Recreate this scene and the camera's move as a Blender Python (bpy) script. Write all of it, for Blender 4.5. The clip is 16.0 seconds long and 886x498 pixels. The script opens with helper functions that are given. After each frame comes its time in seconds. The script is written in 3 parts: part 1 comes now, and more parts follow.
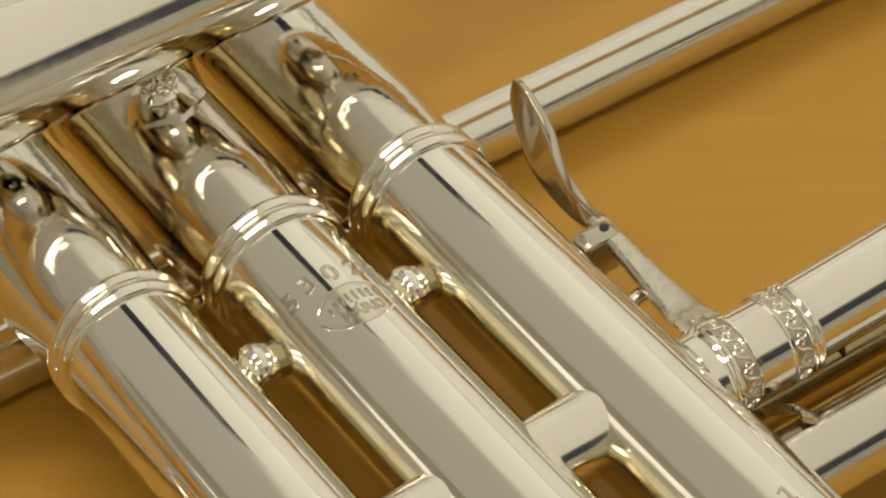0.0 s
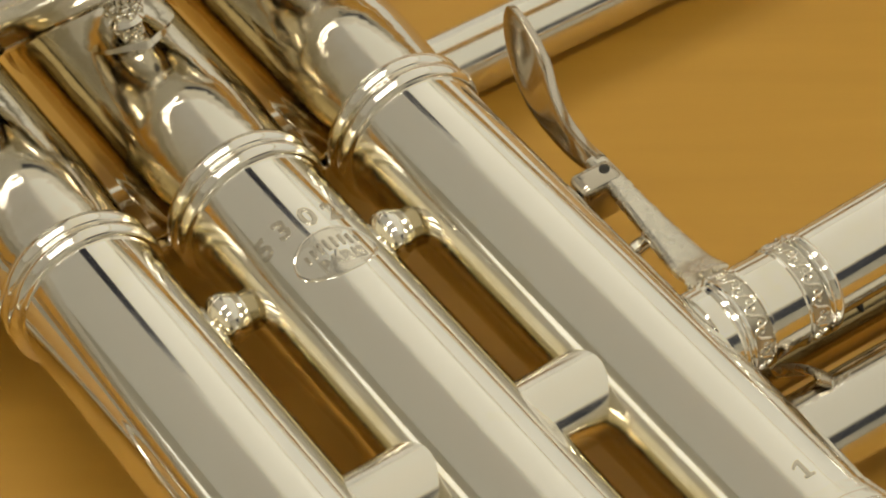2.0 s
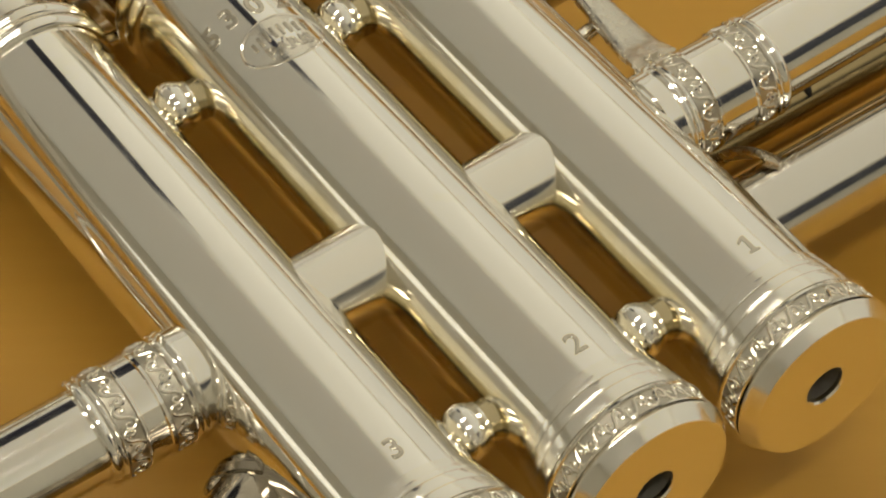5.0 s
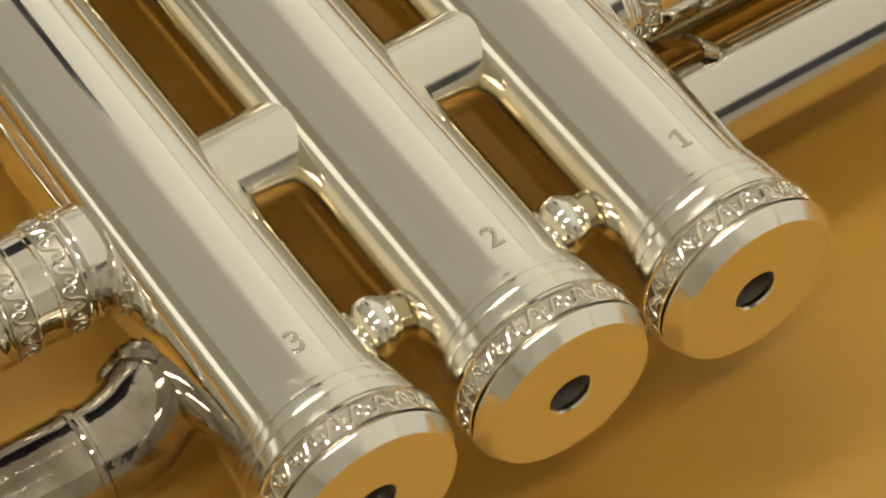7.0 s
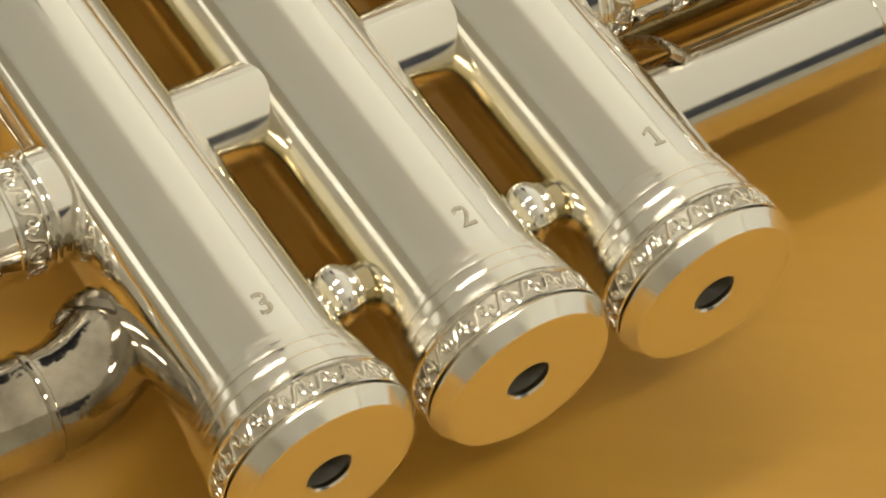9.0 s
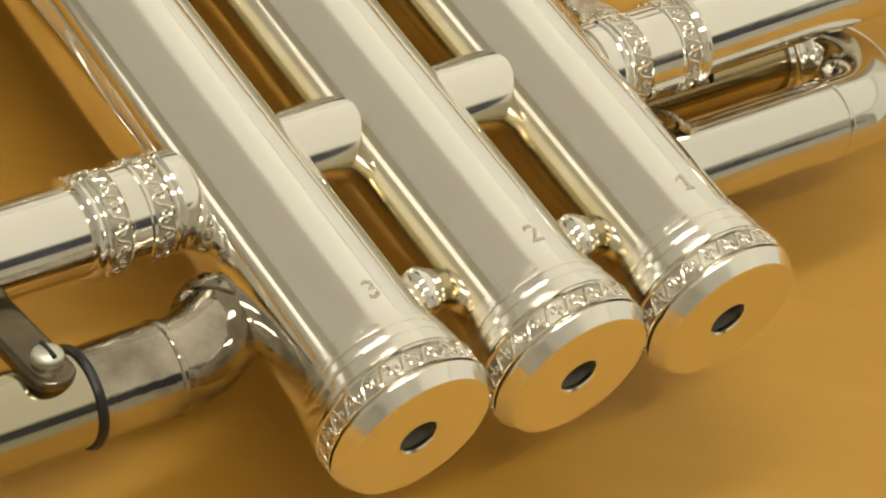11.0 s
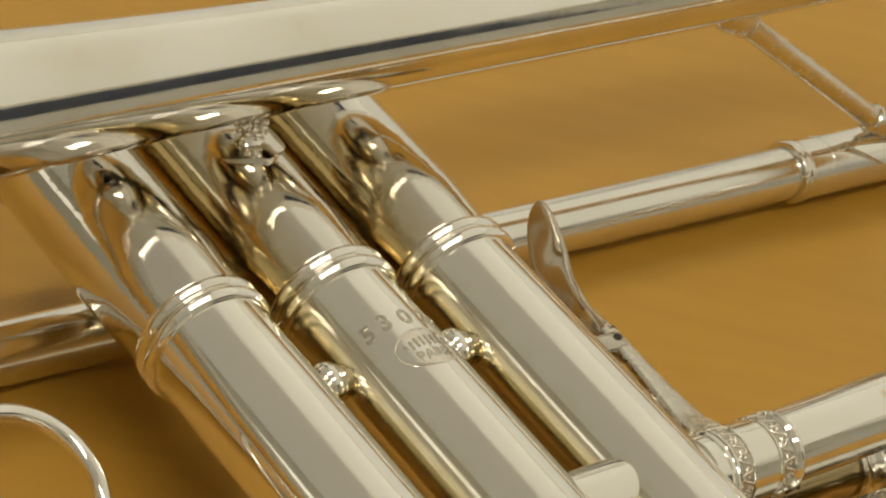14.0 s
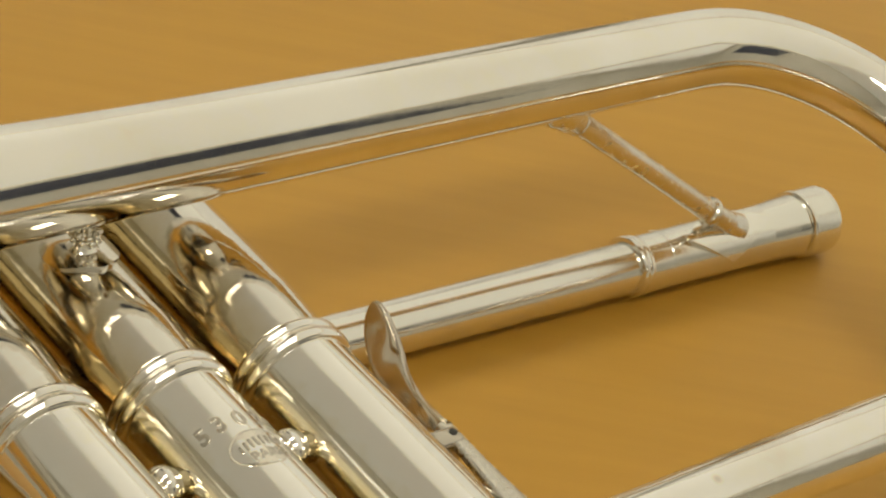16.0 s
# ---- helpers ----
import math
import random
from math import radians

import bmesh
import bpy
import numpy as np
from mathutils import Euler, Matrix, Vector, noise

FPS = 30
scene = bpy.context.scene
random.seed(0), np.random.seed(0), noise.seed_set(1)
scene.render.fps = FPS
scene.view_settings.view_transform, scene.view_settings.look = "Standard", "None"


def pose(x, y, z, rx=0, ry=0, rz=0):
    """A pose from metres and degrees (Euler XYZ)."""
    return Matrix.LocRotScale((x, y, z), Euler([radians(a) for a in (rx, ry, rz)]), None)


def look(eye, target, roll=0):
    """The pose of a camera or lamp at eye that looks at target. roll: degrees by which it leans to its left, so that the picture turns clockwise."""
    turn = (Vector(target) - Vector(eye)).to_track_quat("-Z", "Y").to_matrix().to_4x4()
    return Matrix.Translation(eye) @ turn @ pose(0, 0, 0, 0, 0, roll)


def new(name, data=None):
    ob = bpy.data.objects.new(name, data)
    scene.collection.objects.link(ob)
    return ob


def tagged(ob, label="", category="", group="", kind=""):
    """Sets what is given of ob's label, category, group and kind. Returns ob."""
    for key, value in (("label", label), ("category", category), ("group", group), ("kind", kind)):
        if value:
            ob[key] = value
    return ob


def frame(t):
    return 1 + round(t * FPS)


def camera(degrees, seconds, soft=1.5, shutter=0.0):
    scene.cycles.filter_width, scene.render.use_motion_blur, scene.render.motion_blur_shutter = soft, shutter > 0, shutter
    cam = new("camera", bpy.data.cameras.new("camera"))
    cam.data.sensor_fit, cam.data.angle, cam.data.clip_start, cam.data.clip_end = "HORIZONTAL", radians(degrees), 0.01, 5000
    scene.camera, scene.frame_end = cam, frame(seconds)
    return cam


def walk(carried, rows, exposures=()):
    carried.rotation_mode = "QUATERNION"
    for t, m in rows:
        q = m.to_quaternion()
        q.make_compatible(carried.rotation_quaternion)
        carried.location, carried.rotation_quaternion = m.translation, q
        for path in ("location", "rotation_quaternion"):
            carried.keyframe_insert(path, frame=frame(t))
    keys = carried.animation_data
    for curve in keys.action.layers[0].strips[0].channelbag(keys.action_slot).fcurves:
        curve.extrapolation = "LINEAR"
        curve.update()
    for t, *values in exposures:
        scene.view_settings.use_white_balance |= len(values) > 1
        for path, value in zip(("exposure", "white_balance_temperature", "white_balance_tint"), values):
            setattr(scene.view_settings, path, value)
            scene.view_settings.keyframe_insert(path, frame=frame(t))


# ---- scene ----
cam = camera(17.587, 16.0, soft=2.1)
PATH = [
    (0, (-0.14475, -0.17583, 0.34393), (0.00613, 0.06748, 0.06458), -3.675),
    (0.5, (-0.14265, -0.16586, 0.34772), (0.00740, 0.06966, 0.06133), -3.240),
    (1, (-0.14048, -0.16134, 0.34487), (0.00908, 0.07199, 0.05644), -2.975),
    (1.5, (-0.13533, -0.15559, 0.33569), (0.01314, 0.07644, 0.04566), -2.743),
    (2, (-0.13036, -0.14975, 0.32640), (0.01685, 0.08212, 0.03560), -2.589),
    (2.5, (-0.12752, -0.14508, 0.31692), (0.01936, 0.08769, 0.02667), -2.577),
    (3, (-0.12593, -0.14372, 0.30867), (0.02192, 0.09291, 0.02206), -2.526),
    (3.5, (-0.12392, -0.13946, 0.30911), (0.02250, 0.09410, 0.01926), -2.236),
    (4, (-0.12926, -0.14753, 0.31946), (0.01633, 0.08002, 0.02446), -2.287),
    (4.5, (-0.13367, -0.15582, 0.32621), (0.01079, 0.06532, 0.02584), -2.876),
    (5, (-0.13127, -0.15947, 0.31943), (0.00943, 0.05999, 0.01606), -3.062),
    (5.2, (-0.13069, -0.16083, 0.31711), (0.00925, 0.05736, 0.01246), -3.072),
    (7.3, (-0.11696, -0.14931, 0.30320), (0.01908, 0.05490, -0.01270), 0.224),
    (7.8, (-0.11869, -0.14440, 0.29858), (0.02193, 0.05490, -0.01844), 2.499),
    (8.2, (-0.11928, -0.14071, 0.29537), (0.02488, 0.05459, -0.02255), 4.319),
    (10.3, (-0.19144, -0.15153, 0.31200), (0.00894, 0.02990, 0.01716), 19.299),
    (10.5, (-0.19759, -0.15400, 0.31262), (0.00670, 0.02871, 0.02127), 19.463),
    (11, (-0.21618, -0.15981, 0.31669), (-0.00478, 0.02704, 0.03315), 19.897),
    (11.5, (-0.23027, -0.16319, 0.32262), (-0.01149, 0.02859, 0.04812), 20.047),
    (12, (-0.24392, -0.16478, 0.32730), (-0.02041, 0.03245, 0.06057), 19.671),
    (12.5, (-0.25694, -0.16928, 0.33055), (-0.02780, 0.03641, 0.07523), 19.591),
    (13, (-0.26694, -0.17064, 0.33310), (-0.03388, 0.03678, 0.08277), 19.593),
    (13.5, (-0.27650, -0.16668, 0.33568), (-0.04213, 0.04511, 0.09029), 19.413),
    (14, (-0.27971, -0.16773, 0.33741), (-0.04052, 0.05029, 0.10235), 19.090),
    (14.5, (-0.27981, -0.16999, 0.33970), (-0.03881, 0.04995, 0.10830), 18.866),
    (15, (-0.28003, -0.17450, 0.34095), (-0.03401, 0.04726, 0.11669), 18.633),
    (15.5, (-0.27768, -0.17793, 0.34198), (-0.02956, 0.04332, 0.11953), 18.310),
    (16, (-0.27517, -0.18076, 0.34321), (-0.02270, 0.03880, 0.12399), 18.066),
]
walk(cam, [(t, look(eye, target, roll)) for t, eye, target, roll in PATH],
     [(0.0, -0.1), (3.5, -0.13), (5.0, -0.23), (8.0, -0.09), (10.5, 0.1), (11.0, 0.1), (11.5, 0.0), (12.0, -0.07), (13.0, -0.17), (13.6, -0.22), (14.5, -0.2), (15.2, -0.17), (16.0, -0.07)])

# ---- world and light: an unseen closed room with ceiling lights, glowing strips and blinds ----
world = bpy.data.worlds.new("sky")
scene.world = world
world.use_nodes = True
wn = world.node_tree
sky = wn.nodes.new("ShaderNodeTexSky")
sky.sky_type, sky.sun_disc = "NISHITA", False
sky.sun_elevation, sky.sun_rotation = radians(35), radians(120)
wn.links.new(sky.outputs[0], wn.nodes["Background"].inputs[0])
wn.nodes["Background"].inputs[1].default_value = 0.1
scene.view_settings.exposure = 0.0

MM = 0.001
LIFT = 33.4            # height of the valve axes over the table top, mm


# ---- materials ----
def material(name):
    m = bpy.data.materials.new(name)
    m.use_nodes = True
    return m, m.node_tree, m.node_tree.nodes["Principled BSDF"]


def mapping(nt, scale):
    c = nt.nodes.new("ShaderNodeTexCoord")
    mp = nt.nodes.new("ShaderNodeMapping")
    mp.inputs["Scale"].default_value = scale
    nt.links.new(c.outputs["Object"], mp.inputs["Vector"])
    return mp.outputs["Vector"]


def noise_node(nt, vec, scale, detail=4.0, rough=0.6):
    n = nt.nodes.new("ShaderNodeTexNoise")
    n.inputs["Scale"].default_value, n.inputs["Detail"].default_value = scale, detail
    n.inputs["Roughness"].default_value = rough
    nt.links.new(vec, n.inputs["Vector"])
    return n.outputs["Fac"]


def ramp(nt, fac, stops):
    r = nt.nodes.new("ShaderNodeValToRGB")
    el = r.color_ramp.elements
    el[0].position, el[0].color = stops[0][0], (*stops[0][1], 1)
    el[1].position, el[1].color = stops[-1][0], (*stops[-1][1], 1)
    for p, c in stops[1:-1]:
        e = el.new(p)
        e.color = (*c, 1)
    nt.links.new(fac, r.inputs["Fac"])
    return r.outputs["Color"]


def to_range(nt, fac, a, b, lo=0.3, hi=0.7):
    r = nt.nodes.new("ShaderNodeMapRange")
    for k, v in zip(("From Min", "From Max", "To Min", "To Max"), (lo, hi, a, b)):
        r.inputs[k].default_value = v
    nt.links.new(fac, r.inputs["Value"])
    return r.outputs["Result"]


def bump(nt, fac, strength, distance):
    b = nt.nodes.new("ShaderNodeBump")
    b.inputs["Strength"].default_value, b.inputs["Distance"].default_value = strength, distance
    nt.links.new(fac, b.inputs["Height"])
    return b.outputs["Normal"]


def metal(name, light, dark, rough_lo, rough_hi, smear=45.0, relief=0.00002, grain=900.0, tarnish=0.72):
    """Plated metal with smears, faint tarnish in patches and a fine polished grain."""
    m, nt, p = material(name)
    v = mapping(nt, (1, 1, 1))
    stain = noise_node(nt, v, smear, 5.0)
    fine = noise_node(nt, v, grain, 3.0)
    broad = noise_node(nt, v, smear * 2.7, 3.0)
    col = ramp(nt, stain, [(0.2, dark), (1 - tarnish + 0.1, light), (0.8, light)])
    nt.links.new(col, p.inputs["Base Color"])
    p.inputs["Metallic"].default_value = 1.0
    nt.links.new(to_range(nt, broad, rough_lo, rough_hi), p.inputs["Roughness"])
    mix = nt.nodes.new("ShaderNodeMath")
    mix.operation = "MULTIPLY_ADD"
    nt.links.new(broad, mix.inputs[0])
    mix.inputs[1].default_value = 4.0
    nt.links.new(fine, mix.inputs[2])
    nt.links.new(bump(nt, mix.outputs[0], 0.05, relief), p.inputs["Normal"])
    return m


BELL = metal("bell_silver", (0.92, 0.895, 0.84), (0.76, 0.71, 0.60), 0.045, 0.13, smear=30.0, relief=0.0002, grain=130.0, tarnish=0.55)
bell_nodes = BELL.node_tree
spot = bell_nodes.nodes.new("ShaderNodeVectorMath")
spot.operation, spot.inputs[1].default_value = "DISTANCE", (0.0782, 0.0477, 0.0076)
bell_nodes.links.new(bell_nodes.nodes["Texture Coordinate"].outputs["Object"], spot.inputs[0])
stain = bell_nodes.nodes.new("ShaderNodeMix")
stain.data_type = "RGBA"
bell_nodes.links.new(to_range(bell_nodes, spot.outputs["Value"], 0.7, 0.0, 0.0002, 0.0016), stain.inputs[0])
bell_nodes.links.new(bell_nodes.nodes["Principled BSDF"].inputs["Base Color"].links[0].from_socket, stain.inputs[6])
stain.inputs[7].default_value = (0.42, 0.38, 0.30, 1)
bell_nodes.links.new(stain.outputs[2], bell_nodes.nodes["Principled BSDF"].inputs["Base Color"])
SILVER = metal("silver_plate", (0.92, 0.895, 0.84), (0.79, 0.74, 0.63), 0.035, 0.14, smear=55.0, tarnish=0.6)


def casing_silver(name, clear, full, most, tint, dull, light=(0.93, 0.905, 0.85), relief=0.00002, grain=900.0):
    """Silver plate with a patchy golden tint and more roughness on the flanks between the valves."""
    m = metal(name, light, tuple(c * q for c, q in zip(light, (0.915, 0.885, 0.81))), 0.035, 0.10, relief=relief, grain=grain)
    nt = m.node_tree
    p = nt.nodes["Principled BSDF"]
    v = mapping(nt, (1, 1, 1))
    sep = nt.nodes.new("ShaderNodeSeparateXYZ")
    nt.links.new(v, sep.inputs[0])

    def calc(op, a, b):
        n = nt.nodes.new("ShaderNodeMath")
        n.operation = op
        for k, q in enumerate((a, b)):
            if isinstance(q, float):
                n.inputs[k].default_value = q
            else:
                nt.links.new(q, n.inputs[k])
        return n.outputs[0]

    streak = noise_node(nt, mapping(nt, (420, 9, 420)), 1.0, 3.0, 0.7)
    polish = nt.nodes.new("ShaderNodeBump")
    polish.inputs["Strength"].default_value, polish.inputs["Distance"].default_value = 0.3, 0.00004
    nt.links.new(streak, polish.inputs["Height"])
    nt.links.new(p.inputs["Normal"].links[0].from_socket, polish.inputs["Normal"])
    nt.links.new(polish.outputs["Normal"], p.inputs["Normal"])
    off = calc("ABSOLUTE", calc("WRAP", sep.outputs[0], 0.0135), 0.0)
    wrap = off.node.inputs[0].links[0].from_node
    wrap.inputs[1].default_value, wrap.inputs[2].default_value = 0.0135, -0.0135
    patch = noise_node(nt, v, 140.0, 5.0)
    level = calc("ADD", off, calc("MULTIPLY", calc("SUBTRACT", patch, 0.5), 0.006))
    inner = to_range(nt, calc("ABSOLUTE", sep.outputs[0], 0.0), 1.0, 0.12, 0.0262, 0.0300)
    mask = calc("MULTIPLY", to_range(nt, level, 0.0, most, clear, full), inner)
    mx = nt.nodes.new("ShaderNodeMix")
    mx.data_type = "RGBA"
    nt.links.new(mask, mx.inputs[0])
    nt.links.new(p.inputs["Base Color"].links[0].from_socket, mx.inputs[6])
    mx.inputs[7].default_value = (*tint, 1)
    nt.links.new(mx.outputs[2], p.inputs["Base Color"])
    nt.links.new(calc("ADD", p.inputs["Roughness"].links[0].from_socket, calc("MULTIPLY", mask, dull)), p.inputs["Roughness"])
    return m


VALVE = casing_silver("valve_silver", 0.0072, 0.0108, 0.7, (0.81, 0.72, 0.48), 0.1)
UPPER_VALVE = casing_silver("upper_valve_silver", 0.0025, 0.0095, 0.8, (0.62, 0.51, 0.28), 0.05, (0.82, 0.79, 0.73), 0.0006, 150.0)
SATIN = metal("satin_silver", (0.80, 0.77, 0.70), (0.62, 0.57, 0.47), 0.16, 0.30, smear=120.0, relief=0.00001)
NICKEL = metal("worn_nickel", (0.72, 0.68, 0.60), (0.50, 0.45, 0.36), 0.18, 0.34, smear=160.0, relief=0.00001)
GROUND = metal("matt_chased_ground", (0.56, 0.52, 0.44), (0.38, 0.34, 0.27), 0.26, 0.4, smear=200.0, relief=0.00001)
POLISHED = metal("polished_nickel", (0.60, 0.55, 0.47), (0.50, 0.45, 0.36), 0.08, 0.15, smear=90.0, relief=0.000006)
# Tarnish, its dark patches deepened to stand in for reflections on sleeve and elbow.
BROWNED = metal("tarnished_patched_silver", (0.58, 0.525, 0.43), (0.13, 0.10, 0.07), 0.05, 0.12, smear=85.0, relief=0.0006, grain=200.0, tarnish=0.42)
YELLOWED = metal("yellowed_silver", (0.54, 0.49, 0.36), (0.38, 0.335, 0.225), 0.05, 0.12, smear=40.0, relief=0.00003)
# Nickel coloured dark brown in place of what the stop plate reflects.
STRAP = metal("dark_reflection_nickel", (0.24, 0.20, 0.14), (0.11, 0.085, 0.05), 0.14, 0.26, smear=80.0, relief=0.00001, tarnish=0.5)
# Golden colour in place of the table reflected in the inner slide leg.
GOLD = metal("reflected_gold", (0.42, 0.33, 0.18), (0.22, 0.17, 0.09), 0.1, 0.2, smear=70.0, relief=0.00001)
BRUSHED = metal("brushed_silver", (0.72, 0.72, 0.66), (0.62, 0.60, 0.52), 0.42, 0.52, smear=40.0, relief=0.000004)
TURNED = metal("turned_silver", (0.90, 0.87, 0.80), (0.80, 0.74, 0.62), 0.10, 0.18, smear=70.0, relief=0.000006)
POSTS = metal("tarnished_post", (0.54, 0.455, 0.285), (0.36, 0.29, 0.16), 0.10, 0.20, smear=110.0, relief=0.00001)
CHASED = metal("chased_silver", (0.82, 0.78, 0.69), (0.62, 0.56, 0.44), 0.10, 0.20, smear=200.0, relief=0.000006)
SLIDE = metal("hazy_silver", (0.76, 0.735, 0.68), (0.62, 0.58, 0.50), 0.06, 0.17, smear=50.0, relief=0.00003)
LEAD = metal("leadpipe_silver", (0.85, 0.83, 0.77), (0.72, 0.68, 0.58), 0.12, 0.22, smear=60.0, relief=0.00001)
CAPPED = metal("cap_silver", (0.91, 0.88, 0.81), (0.77, 0.71, 0.58), 0.09, 0.24, smear=130.0, relief=0.00012)
DULLED = metal("worn_stamp_ground", (0.80, 0.76, 0.68), (0.66, 0.61, 0.52), 0.1, 0.24, smear=420.0, relief=0.00006, grain=1500.0)
STAMP = metal("stamped_silver", (0.62, 0.575, 0.49), (0.40, 0.36, 0.29), 0.12, 0.26, smear=300.0)


def plain(name, colour, rough, spec=0.5):
    m, nt, p = material(name)
    v = mapping(nt, (1, 1, 1))
    f = noise_node(nt, v, 220.0)
    nt.links.new(ramp(nt, f, [(0.2, tuple(c * 0.85 for c in colour)), (0.8, colour)]), p.inputs["Base Color"])
    p.inputs["Roughness"].default_value = rough
    p.inputs["Specular IOR Level"].default_value = spec
    nt.links.new(bump(nt, f, 0.2, 0.0001), p.inputs["Normal"])
    return m


RUBBER = plain("black_rubber", (0.012, 0.012, 0.014), 0.38)
DARK = plain("dark_bore", (0.02, 0.018, 0.014), 0.6)
BORE = plain("dull_bore", (0.13, 0.12, 0.10), 0.45)
WALL = plain("cream_wall_paint", (0.84, 0.81, 0.72), 0.8)
CEIL = plain("white_ceiling_paint", (0.80, 0.79, 0.75), 0.85)
NAVY = plain("navy_cloth", (0.125, 0.135, 0.18), 0.9)
WEDGE = plain("wedge_navy", (0.05, 0.055, 0.10), 0.6)
WHITE = plain("white_enamel", (0.8, 0.78, 0.72), 0.4)
FLOOR = plain("grey_floor", (0.16, 0.15, 0.14), 0.6)
FRAME = plain("dark_metal_frame", (0.03, 0.035, 0.05), 0.45)


GRAIN = -35.0           # turn of the veneer on the table top


def table_material():
    m, nt, p = material("honey_veneer")
    v = mapping(nt, (0.5, 0.038, 0.5))
    v.node.vector_type = "TEXTURE"
    v.node.inputs["Rotation"].default_value = (0, 0, radians(GRAIN))
    streak = noise_node(nt, v, 6.0, 6.0, 0.55)
    v2 = mapping(nt, (1, 1, 1))
    cloud = noise_node(nt, v2, 9.0, 3.0)
    a = ramp(nt, streak, [(0.25, (0.462, 0.242, 0.0275)), (0.75, (0.546, 0.294, 0.0375))])
    b = ramp(nt, cloud, [(0.3, (0.458, 0.243, 0.029)), (0.7, (0.54, 0.293, 0.038))])
    mx = nt.nodes.new("ShaderNodeMix")
    mx.data_type = "RGBA"
    mx.inputs[0].default_value = 0.4
    nt.links.new(a, mx.inputs[6])
    nt.links.new(b, mx.inputs[7])
    nt.links.new(mx.outputs[2], p.inputs["Base Color"])
    nt.links.new(to_range(nt, cloud, 0.42, 0.55), p.inputs["Roughness"])
    nt.links.new(bump(nt, streak, 0.05, 0.0002), p.inputs["Normal"])
    return m


TABLE = table_material()


def glow(name, colour, strength):
    m, nt, p = material(name)
    p.inputs["Base Color"].default_value = (0.9, 0.9, 0.9, 1)
    p.inputs["Emission Color"].default_value = (*colour, 1)
    p.inputs["Emission Strength"].default_value = strength
    return m


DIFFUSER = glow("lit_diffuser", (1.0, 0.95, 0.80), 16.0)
# Steps of glow that put a soft grey-to-cream gradient on the ceiling.
LIT = [glow("ceiling_glow_step", (1.0, 0.94, 0.73), s) for s in [0.155 + 0.285 * k / 25 for k in range(26)]]


# ---- mesh helpers ----
def finish(name, bm, mat, parent=None, label="", sharp=32):
    bmesh.ops.recalc_face_normals(bm, faces=bm.faces)
    me = bpy.data.meshes.new(name)
    bm.to_mesh(me)
    bm.free()
    for pl in me.polygons:
        pl.use_smooth = True
    me.set_sharp_from_angle(angle=radians(sharp))
    me.materials.append(mat)
    ob = new(name, me)
    if parent:
        ob.parent = parent
    if label:
        tagged(ob, label)
    return ob


def part(name, bm, mat, parent, label="", sharp=32):
    return finish(name, bm, mat, parent, label, sharp)


def skin(bm, rings, closed=False, caps=(True, True)):
    """Joins rings of coordinates (mm) into one surface."""
    vs = [[bm.verts.new(Vector(c) * MM) for c in ring] for ring in rings]
    n = len(vs[0])
    pairs = list(zip(vs, vs[1:])) + ([(vs[-1], vs[0])] if closed else [])
    for a, b in pairs:
        for i in range(n):
            bm.faces.new((a[i], a[(i + 1) % n], b[(i + 1) % n], b[i]))
    if not closed:
        if caps[0]:
            bm.faces.new(vs[0][::-1])
        if caps[1]:
            bm.faces.new(vs[-1])


def basis(axis):
    a = Vector(axis).normalized()
    u = a.orthogonal().normalized() if abs(a.z) > 0.95 else a.cross(Vector((0, 0, 1))).normalized()
    return u, a.cross(u).normalized(), a


def lathe(profile, origin, axis, n=64, bm=None, caps=(True, True)):
    """A body of revolution: profile of (radius, distance along axis), mm."""
    bm = bm or bmesh.new()
    u, w, a = basis(axis)
    o = Vector(origin)
    held = [profile[0]]
    for (r0, h0), (r1, h1) in zip(profile, profile[1:]):
        d = math.hypot(r1 - r0, h1 - h0)
        for f in ((0.12 / d, 1 - 0.12 / d) if d > 0.9 else ()):
            held.append((r0 + (r1 - r0) * f, h0 + (h1 - h0) * f))
        held.append((r1, h1))
    rings = [[o + a * h + (u * math.cos(k * math.tau / n) + w * math.sin(k * math.tau / n)) * max(r, 0.01)
              for k in range(n)] for r, h in held]
    skin(bm, rings, caps=caps)
    return bm


def sweep(points, radius, n=24, bm=None, closed=False, caps=(True, True), squash=(1, 1), up=None):
    """A tube along points (mm); radius: one number or one a point; squash: its width and height."""
    bm = bm or bmesh.new()
    pts = [Vector(p) for p in points]
    m = len(pts)
    tang = []
    for i in range(m):
        a, b = (pts[i - 1], pts[(i + 1) % m]) if closed else (pts[max(i - 1, 0)], pts[min(i + 1, m - 1)])
        tang.append((b - a).normalized())
    u = Vector(up) if up else basis(tang[0])[0]
    rings = []
    for i in range(m):
        u = (u - tang[i] * u.dot(tang[i])).normalized()
        w = tang[i].cross(u)
        r = radius[i] if isinstance(radius, (list, tuple)) else radius
        rings.append([pts[i] + (u * math.cos(k * math.tau / n) * squash[0] + w * math.sin(k * math.tau / n) * squash[1]) * r
                      for k in range(n)])
    skin(bm, rings, closed, caps)
    return bm


def block(lo, hi, bm=None, bevel=0.0, turn=None):
    """A box between two corners (mm), its edges rounded by bevel."""
    bm = bm or bmesh.new()
    lo, hi = Vector(lo), Vector(hi)
    made = bmesh.ops.create_cube(bm, size=1.0, matrix=Matrix.Translation((lo + hi) / 2 * MM) @ (turn or Matrix())
                                 @ Matrix.Diagonal((*((hi - lo) * MM), 1)))["verts"]
    if bevel:
        edges = {e for v in made for e in v.link_edges}
        bmesh.ops.bevel(bm, geom=list(edges), offset=bevel * MM, segments=3, profile=0.5, affect="EDGES")
    return bm


